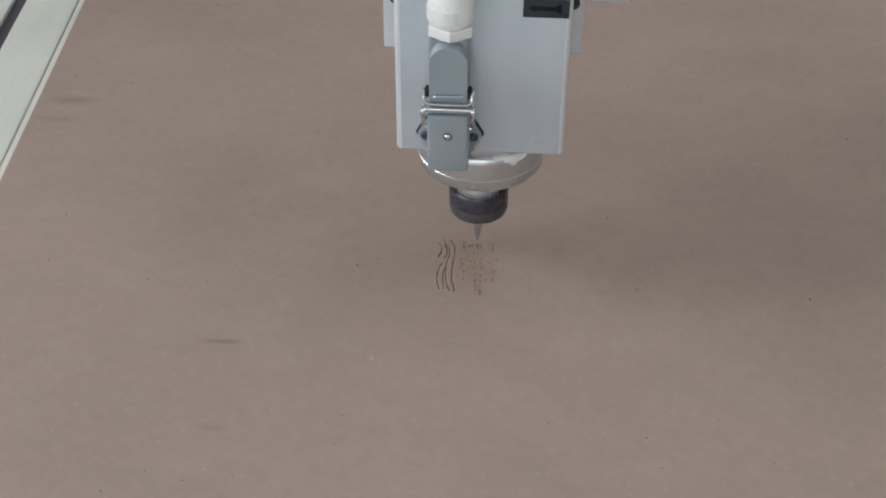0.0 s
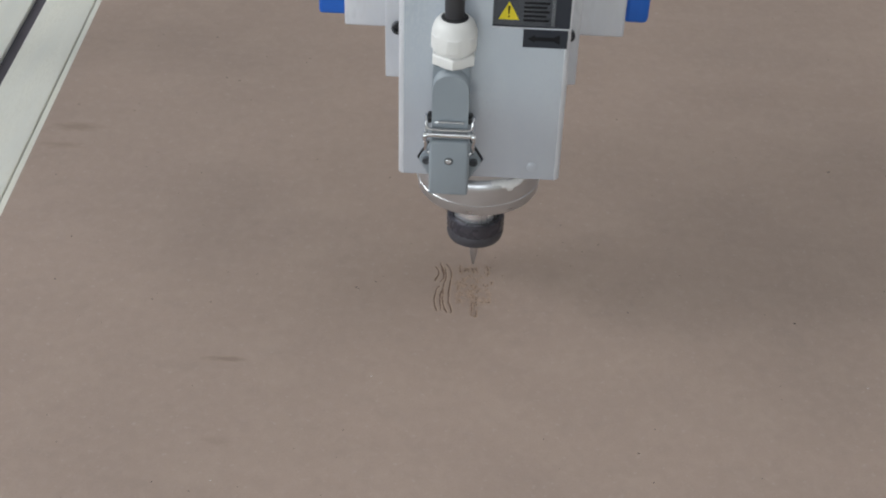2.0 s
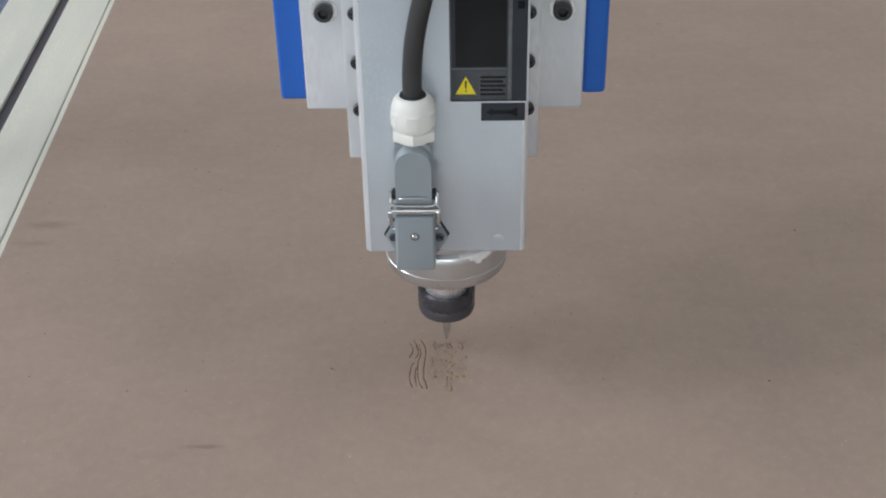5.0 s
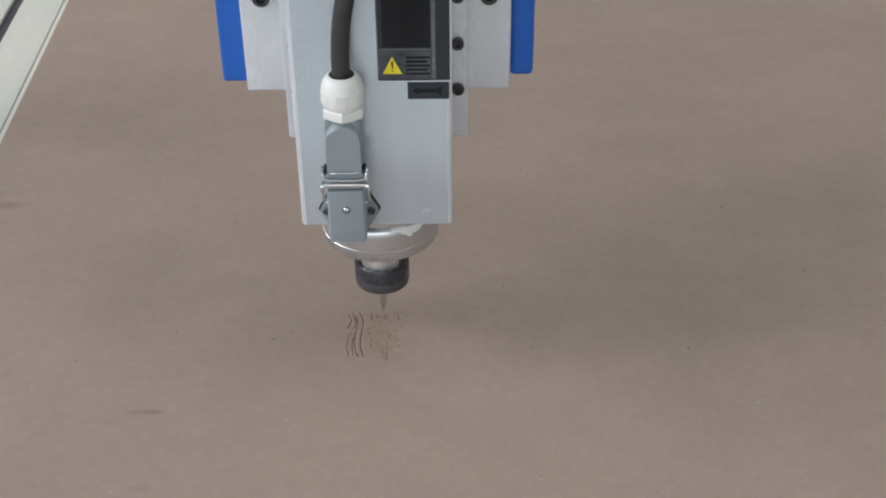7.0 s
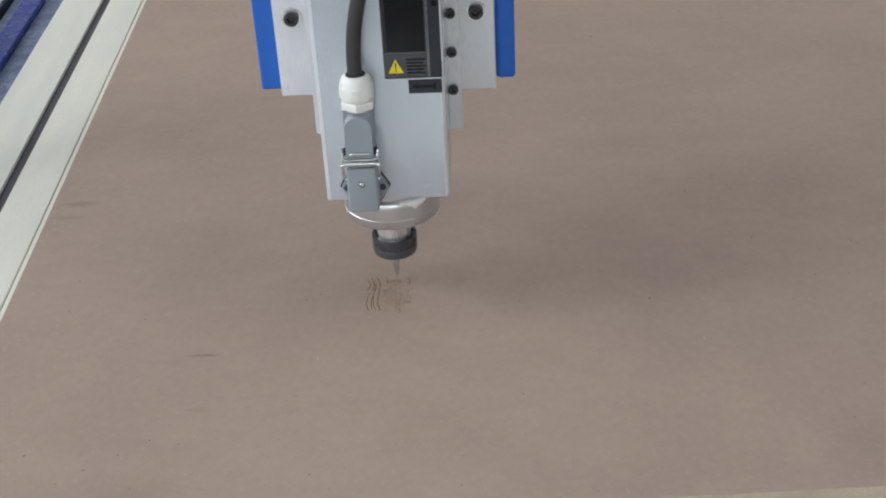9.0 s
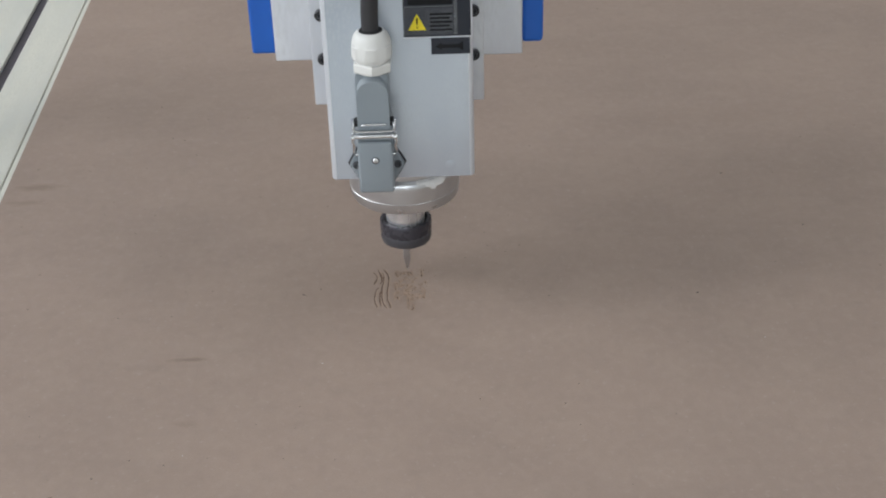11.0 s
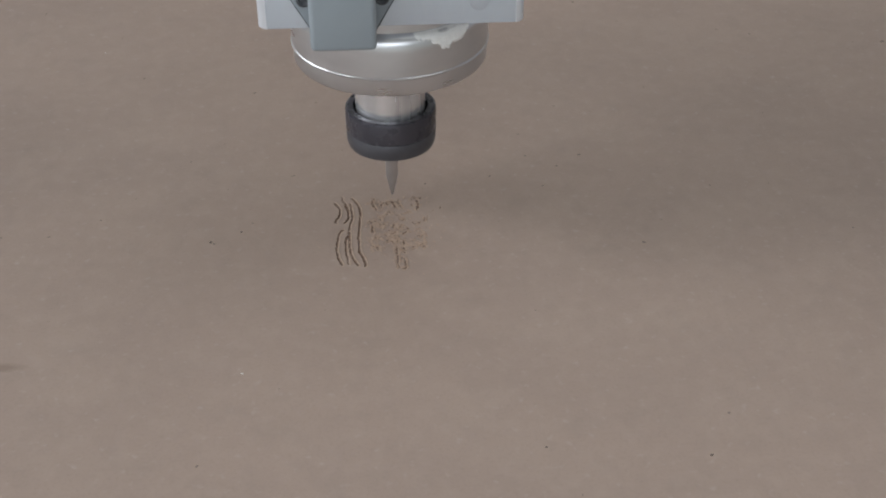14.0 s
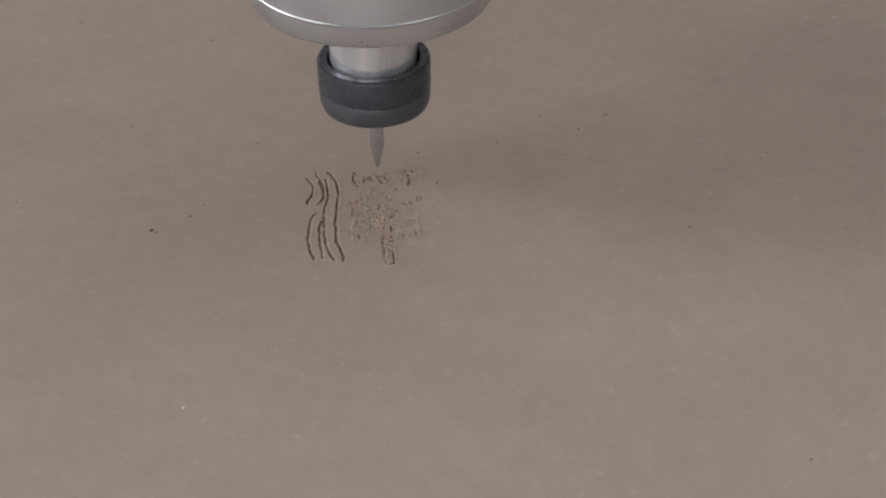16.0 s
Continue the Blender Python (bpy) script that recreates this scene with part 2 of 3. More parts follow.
def tube(points, radius, n=14, steps=8, bm=None):
    """A round bar along a smooth line through the points."""
    bm = bm or bmesh.new()
    pts = [Vector(p) for p in points]
    line = []
    for k in range(len(pts) - 1):
        p0, p1, p2, p3 = pts[max(k - 1, 0)], pts[k], pts[k + 1], pts[min(k + 2, len(pts) - 1)]
        for s in range(steps):
            t = s / steps
            line.append(0.5 * (2 * p1 + (p2 - p0) * t + (2 * p0 - 5 * p1 + 4 * p2 - p3) * t * t + (3 * p1 - p0 - 3 * p2 + p3) * t ** 3))
    line.append(pts[-1])
    rings, side = [], None
    for k, p in enumerate(line):
        d = (line[min(k + 1, len(line) - 1)] - line[max(k - 1, 0)]).normalized()
        if side is None:
            side = d.orthogonal().normalized()
        side = (side - d * side.dot(d)).normalized()
        up = d.cross(side)
        rings.append([bm.verts.new(p + radius * (side * math.cos(2 * math.pi * j / n) + up * math.sin(2 * math.pi * j / n))) for j in range(n)])
    for a, b in zip(rings, rings[1:]):
        for j in range(n):
            bm.faces.new((a[j], a[(j + 1) % n], b[(j + 1) % n], b[j]))
    bm.faces.new(list(reversed(rings[0])))
    bm.faces.new(rings[-1])
    bmesh.ops.recalc_face_normals(bm, faces=bm.faces)
    return bm


TO_FRONT = Matrix.Rotation(radians(90), 4, "X")  # turns the z axis towards -y


def cap_bolt(r, h, parent, place, washer=0.0, label=""):
    """A socket head bolt whose axis points at -y: head with a knurled rim and a hexagon socket, on a washer if there is one."""
    m = Matrix.Translation(place) @ TO_FRONT
    hexa = r * 0.52
    bm = lathe([(r * 0.96, 0), (r, h * 0.1), (r, h * 0.85), (r * 0.9, h), (hexa * 1.06, h)], 28, m=m)
    ring = [bm.verts.new(m @ Vector((hexa * 1.06 * math.cos(k * math.pi / 3), hexa * 1.06 * math.sin(k * math.pi / 3), h - 0.0001))) for k in range(6)]
    deep = [bm.verts.new(m @ Vector((hexa * math.cos(k * math.pi / 3), hexa * math.sin(k * math.pi / 3), h * 0.45))) for k in range(6)]
    for k in range(6):
        bm.faces.new((ring[k], ring[(k + 1) % 6], deep[(k + 1) % 6], deep[k]))
    bm.faces.new(deep)
    bolt = part("bolt", bm, BLACK_BOLT, parent, label, smooth=True)
    if washer:
        part("washer", lathe([(r * 0.9, 0.0001), (washer, 0.0001), (washer, 0.0012), (r * 0.9, 0.0014)], 32, m=m), ZINC, bolt, "bright zinc washer", smooth=True)
    return bolt


# ---- the hall ----
def hall():
    x0, x1, y0, y1, z0, z1 = -6.0, 6.0, -5.0, 7.0, -0.82, 5.0
    t = 0.2
    tagged(part("floor", box(x0 - t, x1 + t, y0 - t, y1 + t, z0 - t, z0), CONCRETE), "worn grey concrete workshop floor", "floor", kind="structure")
    tagged(part("wall_north", box(x0, x1, y1, y1 + t, z0, z1), PLASTER), "plain off-white painted workshop wall", "wall", kind="structure")
    bm = bmesh.new()
    add_box(bm, x0, x1, y0 - t, y0, z0, 0.5)
    add_box(bm, x0, x1, y0 - t, y0, 2.5, z1)
    add_box(bm, x0, -5.2, y0 - t, y0, 0.5, 2.5)
    add_box(bm, 1.6, x1, y0 - t, y0, 0.5, 2.5)
    tagged(part("wall_south", bm, PLASTER), "off-white workshop wall with a long window band", "wall", kind="structure")
    tagged(part("wall_east", box(x1, x1 + t, y0 - t, y1 + t, z0, z1), PLASTER), "plain off-white painted workshop wall", "wall", kind="structure")
    bm = bmesh.new()
    wy0, wy1, wz0, wz1 = -3.1, 3.5, 2.0, 4.0
    add_box(bm, x0 - t, x0, y0 - t, y1 + t, z0, wz0)
    add_box(bm, x0 - t, x0, y0 - t, y1 + t, wz1, z1)
    add_box(bm, x0 - t, x0, y0 - t, wy0, wz0, wz1)
    add_box(bm, x0 - t, x0, wy1, y1 + t, wz0, wz1)
    tagged(part("wall_west", bm, PLASTER), "off-white workshop wall with a long window band", "wall", kind="structure")
    bm = bmesh.new()
    xs = [x0 - t, -5.3, -3.9, 1.6, 2.8, x1 + t]
    for k in range(5):
        if k in (1, 3):
            add_box(bm, xs[k], xs[k + 1], y0 - t, -1.9, z1, z1 + t)
            add_box(bm, xs[k], xs[k + 1], 3.7, y1 + t, z1, z1 + t)
        else:
            add_box(bm, xs[k], xs[k + 1], y0 - t, y1 + t, z1, z1 + t)
    tagged(part("ceiling", bm, PLASTER), "white workshop ceiling with two skylights", "ceiling", kind="structure")


# ---- the router's table ----
def table():
    t = empty("router_table", label="router table of pale T-slot profiles on a blue steel frame", category="machine table")
    top = -0.012
    depth = 0.030
    lean = 0.0494  # the table's profiles run slightly askew to the spindle
    y0, y1 = -0.75, 2.1

    def strip(xa, xb, name, material, z0=top - depth, z1=top, label=""):
        ob = part(name, box(xa, xb, y0, y1, z0, z1, 0.0012), material, t, label)
        ob.rotation_euler.z = lean
        return ob

    # outermost profile: two lands with an open slot between them
    strip(-0.3862, -0.3760, "profile_lip", PROFILE)
    strip(-0.4378, -0.3876, "profile_land", PROFILE)
    strip(-0.5125, -0.4508, "profile_land", PROFILE)
    # floors close under the lands, coloured dark in place of the slots' shade
    strip(-0.4508, -0.4378, "slot_floor", SLOT, top - depth, top - 0.0035, "recessed slot floor with the slot's shade put into its colour")
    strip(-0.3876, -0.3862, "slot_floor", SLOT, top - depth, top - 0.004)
    # lands under the board
    x = -0.3760
    while x < 1.0:
        strip(x + 0.0115, x + 0.068, "profile_land", PROFILE)
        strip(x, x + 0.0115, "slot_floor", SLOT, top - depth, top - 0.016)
        x += 0.068
    # steel side beam: dusty ledge, blue rail cover, guide rail
    strip(-0.5625, -0.5150, "ledge", DUSTY_STEEL, -0.14, -0.040, "dusty bare steel ledge")
    strip(-0.594, -0.5630, "rail_cover", BLUE_FRAME, -0.14, -0.030, "blue enamelled rail cover")
    strip(-0.625, -0.5945, "ledge", DUSTY_STEEL, -0.14, -0.050, "dusty bare steel ledge")
    strip(-0.648, -0.632, "guide_rail", ZINC, -0.10, -0.036, "bright ground steel guide rail")
    strip(-0.70, -0.6255, "side_beam", BLUE_FRAME, -0.26, -0.10, "blue enamelled steel beam")
    strip(1.06, 1.15, "side_beam", BLUE_FRAME, -0.26, -0.05, "blue enamelled steel beam")
    for y in (-0.6, 0.7, 1.95):
        part("cross_beam", box(-0.62, 1.06, y - 0.04, y + 0.04, -0.14, top - depth - 0.0005, 0.003), BLUE_FRAME, t)
    for x in (-0.66, 1.10):
        for y in (-0.6, 1.95):
            part("leg", box(x - 0.05 - 0.0494 * y, x + 0.05 - 0.0494 * y, y - 0.05, y + 0.05, -0.82, -0.258, 0.004), BLUE_FRAME, t)


# ---- the board and its engraving ----
UPPER = (
    ((-28.2, -1.2), (-26.4, -5.0), (-25.3, -8.6), (-26.0, -13.1), (-27.3, -16.1), (-27.5, -18.6)),
    ((-24.4, 3.6), (-24.2, 0.5), (-22.3, -3.6), (-21.5, -8.3)),
    ((-20.9, -2.4), (-19.8, -9.7), (-19.9, -14.8), (-20.8, -21.0), (-21.3, -25.3)),
    ((-23.5, -3.5), (-22.0, -8.2), (-21.4, -12.1), (-21.6, -15.3), (-23.6, -19.2)),
    ((-19.8, 2.4), (-18.0, -0.6), (-16.5, -5.4), (-15.7, -13.8), (-16.4, -22.6), (-16.9, -29.9), (-16.6, -37.1), (-16.6, -43.0)),
)
LOWER = (
    ((-16.6, -43.3), (-15.6, -46.0), (-14.5, -50.1), (-13.5, -54.7)),
    ((-20.9, -27.2), (-22.1, -30.7), (-22.7, -35.5), (-22.6, -42.6), (-21.8, -48.4), (-21.3, -53.0)),
    ((-21.1, -27.2), (-21.0, -34.4), (-20.8, -39.2), (-20.0, -45.1), (-18.5, -51.5), (-17.0, -54.5)),
    ((-24.5, -25.1), (-26.0, -29.2), (-26.7, -35.2), (-26.8, -42.3), (-26.1, -47.5), (-25.1, -51.0), (-24.2, -53.4)),
)
SECOND = (
    ((-9.0, 1.3), (-9.8, -1.9), (-9.2, -5.9), (-8.2, -8.6)),
    ((-5.5, -1.6), (-5.7, -6.6)),
    ((-3.4, -1.1), (-3.0, -4.4)),
    ((-0.4, -0.9), (0.3, -4.0), (1.3, -6.7)),
    ((2.3, -1.5), (3.1, -4.2), (4.2, -6.9)),
    ((10.9, 1.6), (11.8, -3.5), (11.4, -7.4), (10.7, -9.4)),
    ((0.7, -41.4), (0.9, -45.5), (1.1, -50.1), (0.9, -54.6), (1.4, -56.9)),
    ((4.1, -49.2), (4.4, -53.8), (4.3, -57.2), (3.2, -57.6)),
    ((4.1, -41.6), (4.0, -45.5)),
    ((3.9, -35.1), (3.9, -38.1)),
    ((0.8, -33.6), (1.0, -37.2)),
)
FAINT = (
    ((-11.1, -17.7), (-10.7, -19.5)),
    ((-10.2, -23.7), (-10.5, -26.7), (-10.0, -27.6)),
    ((-8.9, -31.1), (-9.0, -33.5)),
    ((-8.6, -38.9), (-7.8, -41.6)),
    ((-4.6, -20.3), (-4.1, -21.6)),
    ((3.9, -16.6), (4.1, -18.5)),
    ((14.3, -16.1), (14.6, -19.2)),
    ((4.3, -29.7), (6.3, -27.3)),
    ((-0.0, -21.9), (-0.5, -24.0)),
    ((1.8, -25.8), (2.6, -24.2)),
    ((-7.2, -14.5), (-6.1, -17.7)),
    ((3.4, -22.2), (4.4, -24.7)),
    ((0.2, -30.6), (-0.6, -31.1)),
    ((-2.5, -9.7), (-1.4, -11.7)),
    ((6.0, -11.6), (7.5, -11.1)),
    ((10.2, -22.1), (11.8, -20.3)),
    ((12.9, -40.5), (13.6, -41.2)),
)


def curls(count=30):
    """Short shallow bends that crowd the middle of the second sign."""
    rng = random.Random(12)
    out = []
    for k in range(count):
        cx, cy, r = rng.uniform(-9.5, 13.5), rng.uniform(-43, -15), rng.uniform(1.2, 2.8)
        a, turn = rng.uniform(0, 6.28), rng.uniform(1.6, 3.6)
        out.append(tuple((cx + r * math.cos(a + turn * j / 4), cy + 1.4 * r * math.sin(a + turn * j / 4)) for j in range(5)))
    return tuple(out)


def glide(points, step=0.25):
    """A smooth line in millimetres through a stroke's few points."""
    p = [np.array(q) for q in points]
    out = []
    for k in range(len(p) - 1):
        a, b, c, d = p[max(k - 1, 0)], p[k], p[k + 1], p[min(k + 2, len(p) - 1)]
        n = max(2, int(np.linalg.norm(c - b) / step))
        for s in range(n):
            t = s / n
            out.append(0.5 * (2 * b + (c - a) * t + (2 * a - 5 * b + 4 * c - d) * t * t + (3 * b - a - 3 * c + d) * t ** 3))
    out.append(p[-1])
    return np.array(out)


def board():
    x0, x1, y0, y1, thick = -0.3738, 0.985, -0.3255, 1.75, 0.012
    lean = -0.0494
    # the engraved field is a fine net, cut down along the strokes
    px0, px1, py0, py1, step = -0.032, 0.020, -0.062, 0.011, 0.0003
    xs, ys = np.arange(px0, px1 + 1e-9, step), np.arange(py0, py1 + 1e-9, step)
    gx, gy = np.meshgrid(xs, ys)
    height = np.zeros_like(gx)
    deep = np.zeros_like(gx)
    rng = np.random.default_rng(4)
    for strokes, depth, width in ((UPPER + LOWER, 0.0009, 0.00058), (SECOND, 0.0008, 0.00054), (FAINT, 0.0006, 0.00055), (curls(24), 0.00011, 0.0005)):
        for s in strokes:
            line = glide(s) / 1000
            n = len(line)
            knots = np.linspace(0, n - 1, max(3, n // 7))
            line = line + np.stack([np.interp(np.arange(n), knots, rng.normal(0, 0.00016, len(knots))) for _ in range(2)], -1)
            line = line + rng.normal(0, 0.00005, line.shape)
            force = np.interp(np.arange(n), knots, rng.uniform(0.25, 1.15, len(knots)))
            dist = np.full(gx.shape, 1.0)
            press = np.zeros(gx.shape)
            across = np.zeros(gx.shape)
            for q, w in zip(line, force):
                d = np.hypot(gx - q[0], gy - q[1])
                near = d < dist
                press = np.where(near, w, press)
                across = np.where(near, gx - q[0], across)
                dist = np.minimum(dist, d)
            groove = np.clip(1 - dist / width, 0, 1) * press
            burr = np.exp(-((dist - width * 1.5) / (width * 0.7)) ** 2) * np.where(across > 0, 1.0, 0.25) * (0.5 + 0.5 * press)
            height = np.maximum(height, 0.00022 * burr * (0.4 + 0.9 * rng.random(gx.shape)))
            deep = np.maximum(deep, groove * depth)
    height = np.where(deep > 0.00008, -deep, height)
    height[0, :] = height[-1, :] = height[:, 0] = height[:, -1] = 0
    ny, nx = gx.shape
    verts = np.stack([gx, gy, height], -1).reshape(-1, 3)
    idx = np.arange(ny * nx).reshape(ny, nx)
    quads = np.stack([idx[:-1, :-1], idx[:-1, 1:], idx[1:, 1:], idx[1:, :-1]], -1).reshape(-1, 4)
    # faces deeper than 0.14 mm take the darker brown, raised ones the paler tan
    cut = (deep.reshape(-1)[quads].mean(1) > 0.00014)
    fuzz = (height.reshape(-1)[quads].mean(1) > 0.00007)
    ob = empty("fibreboard", label="grey-brown fibreboard sheet with freshly engraved curved strokes", category="board")

    def mesh_part(name, points, faces, mats, materials, label):
        mesh = bpy.data.meshes.new(name)
        mesh.from_pydata(points, [], faces)
        for m in materials:
            mesh.materials.append(m)
        mesh.polygons.foreach_set("material_index", mats)
        mesh.update()
        child = tagged(new(name, mesh), label)
        child.parent = ob

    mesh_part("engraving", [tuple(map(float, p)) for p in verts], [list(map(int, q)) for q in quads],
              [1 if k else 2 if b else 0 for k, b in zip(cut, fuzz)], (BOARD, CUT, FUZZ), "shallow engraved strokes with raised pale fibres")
    # the plain face round the field, the sawn sides and the underside
    sx = lambda x, y: x + lean * y if x < 0 else x
    ring_out = [(sx(x0, y0), y0 + 0.041 * x0), (x1, y0 + 0.041 * x1), (x1, y1), (sx(x0, y1), y1)]
    points = [(x, y, 0) for x, y in ring_out] + [(x, y, -thick) for x, y in ring_out]
    borders = [[(x, py0) for x in xs], [(xs[-1], y) for y in ys], [(x, ys[-1]) for x in xs[::-1]], [(xs[0], y) for y in ys[::-1]]]
    faces, mats = [], []
    for k in range(4):
        start = len(points)
        points += [(float(x), float(y), 0.0) for x, y in borders[k]]
        faces.append([k, (k + 1) % 4] + list(range(len(points) - 1, start - 1, -1)))
        faces.append([4 + k, 4 + (k + 1) % 4, (k + 1) % 4, k])
        mats += [0, 1]
    faces.append([7, 6, 5, 4])
    mats.append(0)
    mesh_part("sheet", points, faces, mats, (BOARD, EDGE), "")

    # loose fibres left by the cutter
    bm = bmesh.new()
    rng = random.Random(7)
    heaps = [q / 1000 for st in FAINT + SECOND + curls(24) for q in glide(st, 0.8)]
    for k in range(1500):
        if k < 1300:
            q = heaps[rng.randrange(len(heaps))]
            x, y = q[0] + rng.gauss(0, 0.0012), q[1] + rng.gauss(0, 0.0012)
        else:
            x, y = rng.gauss(-0.002, 0.016), rng.gauss(-0.024, 0.018)
        r = rng.uniform(0.00012, 0.00036)
        m = Matrix.Translation((x, y, 0.0003)) @ Euler((rng.uniform(-.3, .3), rng.uniform(-.3, .3), rng.uniform(0, 6.3))).to_matrix().to_4x4() @ Matrix.Diagonal((r * rng.uniform(1, 3.0), r, r * 0.5, 1))
        bmesh.ops.create_icosphere(bm, subdivisions=1, radius=1, matrix=m)
    bm.faces.index_update()
    for f in bm.faces:
        f.material_index = 1 if (f.index // 20) % 11 == 0 else 0
    tagged(part("wood_dust", bm, (DUST, CUT)), "loose reddish fibre dust round the fresh engraving", "dust", kind="stuff")


def specks():
    """Crumbs that lie on the board, dark and pale."""
    dark = mat("dark_crumb", (0.08, 0.06, 0.05), 0.8)
    pale = mat("pale_crumb", (0.62, 0.57, 0.52), 0.8)
    rng = random.Random(21)
    spots = [(-0.0857, -0.0313, 0.0008, dark), (0.1145, -0.1860, 0.0005, dark), (0.2362, -0.0468, 0.0008, dark),
             (-0.0719, -0.0234, 0.0006, dark), (-0.0649, -0.1271, 0.0006, pale), (-0.3130, 0.0130, 0.0007, dark), (-0.3104, -0.0398, 0.0006, dark)]
    for k in range(18):
        spots.append((rng.uniform(-0.34, 0.45), rng.uniform(-0.26, 0.45), rng.uniform(0.00025, 0.0005), dark if rng.random() < 0.6 else pale))
    for x, y, r, m in spots:
        bm = bmesh.new()
        bmesh.ops.create_icosphere(bm, subdivisions=1, radius=1, matrix=Matrix.Translation((x, y, r * 0.28)) @ Matrix.Rotation(rng.uniform(0, 6), 4, "Z") @ Matrix.Diagonal((r * rng.uniform(1, 2), r, r * 0.3, 1)))
        for vtx in bm.verts:
            vtx.co.x += rng.uniform(-.2, .2) * r
            vtx.co.y += rng.uniform(-.2, .2) * r
        tagged(part("crumb", bm, m), "dark wood crumb on the board" if m == dark else "pale wood crumb on the board", "crumb", "crumbs on the board")


# ---- the spindle ----
def paint_smear(line, axis):
    """A ragged thin film that clings to the shoulder of a turned part, thickest in its middle."""
    rng = random.Random(5)
    levels = [(r, z) for r, z in line]

    def radius(z):
        return float(np.interp(-z, [-q for _, q in levels], [q for q, _ in levels]))

    bm = bmesh.new()
    columns = []
    ragged = 0.0
    for k in range(73):
        u = k / 72
        a = radians(-90 + 13 + 37 * u)
        ragged = 0.6 * ragged + rng.uniform(-0.0009, 0.0009)
        drop = 0.0010 + 0.0072 * min(1.0, u / 0.45) ** 1.3 * (1 - u ** 7) + ragged
        top = 0.1045 - (0.0012 * (u - 0.85) / 0.15 if u > 0.85 else 0)
        column = []
        for j in range(7):
            z = top - max(drop, 0.0004) * j / 6
            r = radius(z) + (0.00035 if 0 < j < 6 else -0.0001)
            column.append(bm.verts.new(axis @ Vector((r * math.cos(a), r * math.sin(a), z))))
        columns.append(column)
    for p, q in zip(columns, columns[1:]):
        for j in range(6):
            bm.faces.new((p[j], q[j], q[j + 1], p[j + 1]))
    bmesh.ops.recalc_face_normals(bm, faces=bm.faces)
    return bm


def spindle():
    s = empty("router_spindle", (0, 0, LIFT), "grey square-bodied router spindle with steel nose and black collet nut", "spindle motor")
    fy, by, zb, zt = -0.0420, 0.0590, 0.1089, 0.40
    bm = box(-0.0537, 0.0562, fy, by, zb, zt)
    upright = [e for e in bm.edges if abs(e.verts[0].co.z - e.verts[1].co.z) > 0.1]
    bmesh.ops.bevel(bm, geom=upright, offset=0.0036, segments=5, affect="EDGES", profile=0.5)
    rim = [e for e in bm.edges if abs(e.verts[0].co.z - e.verts[1].co.z) < 1e-5 and len(e.link_faces) == 2 and abs(e.link_faces[0].normal.z - e.link_faces[1].normal.z) > 0.5]
    bmesh.ops.bevel(bm, geom=rim, offset=0.0007, segments=2, affect="EDGES")
    # rounded upright edges get brighter aluminium, which paints in their highlight
    for f in bm.faces:
        f.material_index = 1 if 0.15 < abs(f.normal.x) < 0.99 and abs(f.normal.z) < 0.1 else 0
    part("body", bm, (BODY, ALU), s, "satin grey anodised square body, edge highlights put in as brighter metal", smooth=True)
    nose_axis = Matrix.Translation((0.0010, 0, 0))
    nose_line = [(0, 0.1104), (0.0402, 0.1104), (0.0402, 0.1046), (0.0406, 0.1042), (0.0418, 0.1037), (0.0428, 0.1027), (0.0435, 0.1013), (0.0439, 0.0995), (0.0440, 0.0975), (0.0440, 0.0858), (0.0444, 0.0854), (0.0444, 0.0849),
                 (0.0441, 0.0845), (0.0437, 0.0841), (0.0434, 0.0778), (0.0428, 0.0768), (0.0418, 0.0763), (0.022, 0.0763), (0.021, 0.078), (0, 0.078)]
    nose = part("nose", lathe(nose_line, 128, m=nose_axis), STEEL, s, "turned steel nose flange", smooth=True)
    part("paint_smear", paint_smear(nose_line[2:10], nose_axis), PAINT, nose, "smear of dried white paint")
    nut_axis = Matrix.Translation((0.0003, 0, 0))
    part("shaft", lathe([(0, 0.078), (0.0162, 0.0779), (0.0162, 0.0440), (0, 0.0440)], 72, m=nut_axis), SHAFT, s, "ground steel shaft with reflected streaks put into its colour", smooth=True)
    nut = part("collet_nut", lathe([(0.0172, 0.0440), (0.0172, 0.0494), (0.0175, 0.0500), (0.0201, 0.0502), (0.0209, 0.0497), (0.0212, 0.0489), (0.0212, 0.0395),
                                    (0.0208, 0.0390), (0.0075, 0.0390), (0.0075, 0.0440), (0.0172, 0.0440)], 96, m=nut_axis), NUT, s, "black oxide collet nut", smooth=True)
    part("skirt", lathe([(0.0075, 0.0389), (0.0208, 0.0389), (0.0210, 0.0385), (0.0209, 0.0335), (0.0202, 0.0311), (0.0188, 0.0302), (0.0085, 0.0302), (0.0075, 0.0310), (0.0075, 0.0389)], 96, m=nut_axis),
         NUT_SKIRT, nut, "worn charcoal lower band", smooth=True)
    part("collet", lathe([(0.0074, 0.043), (0.0074, 0.0308), (0.0068, 0.0304), (0.0032, 0.0304), (0.0032, 0.043), (0.0074, 0.043)], 40, m=nut_axis), STEEL, nut, smooth=True)
    # cutter: round shank, half ground away to a pointed engraving tip
    bm = lathe([(0, 0.043), (0.0028, 0.043), (0.0028, 0.0110), (0.0006, 0.0010), (0.0, 0.0)], 32)
    for vtx in bm.verts:
        if vtx.co.z < 0.0126 and vtx.co.y < -0.0004:
            vtx.co.y *= 0.25
    part("cutter", bm, CARBIDE, s, "grey carbide engraving cutter", smooth=True)
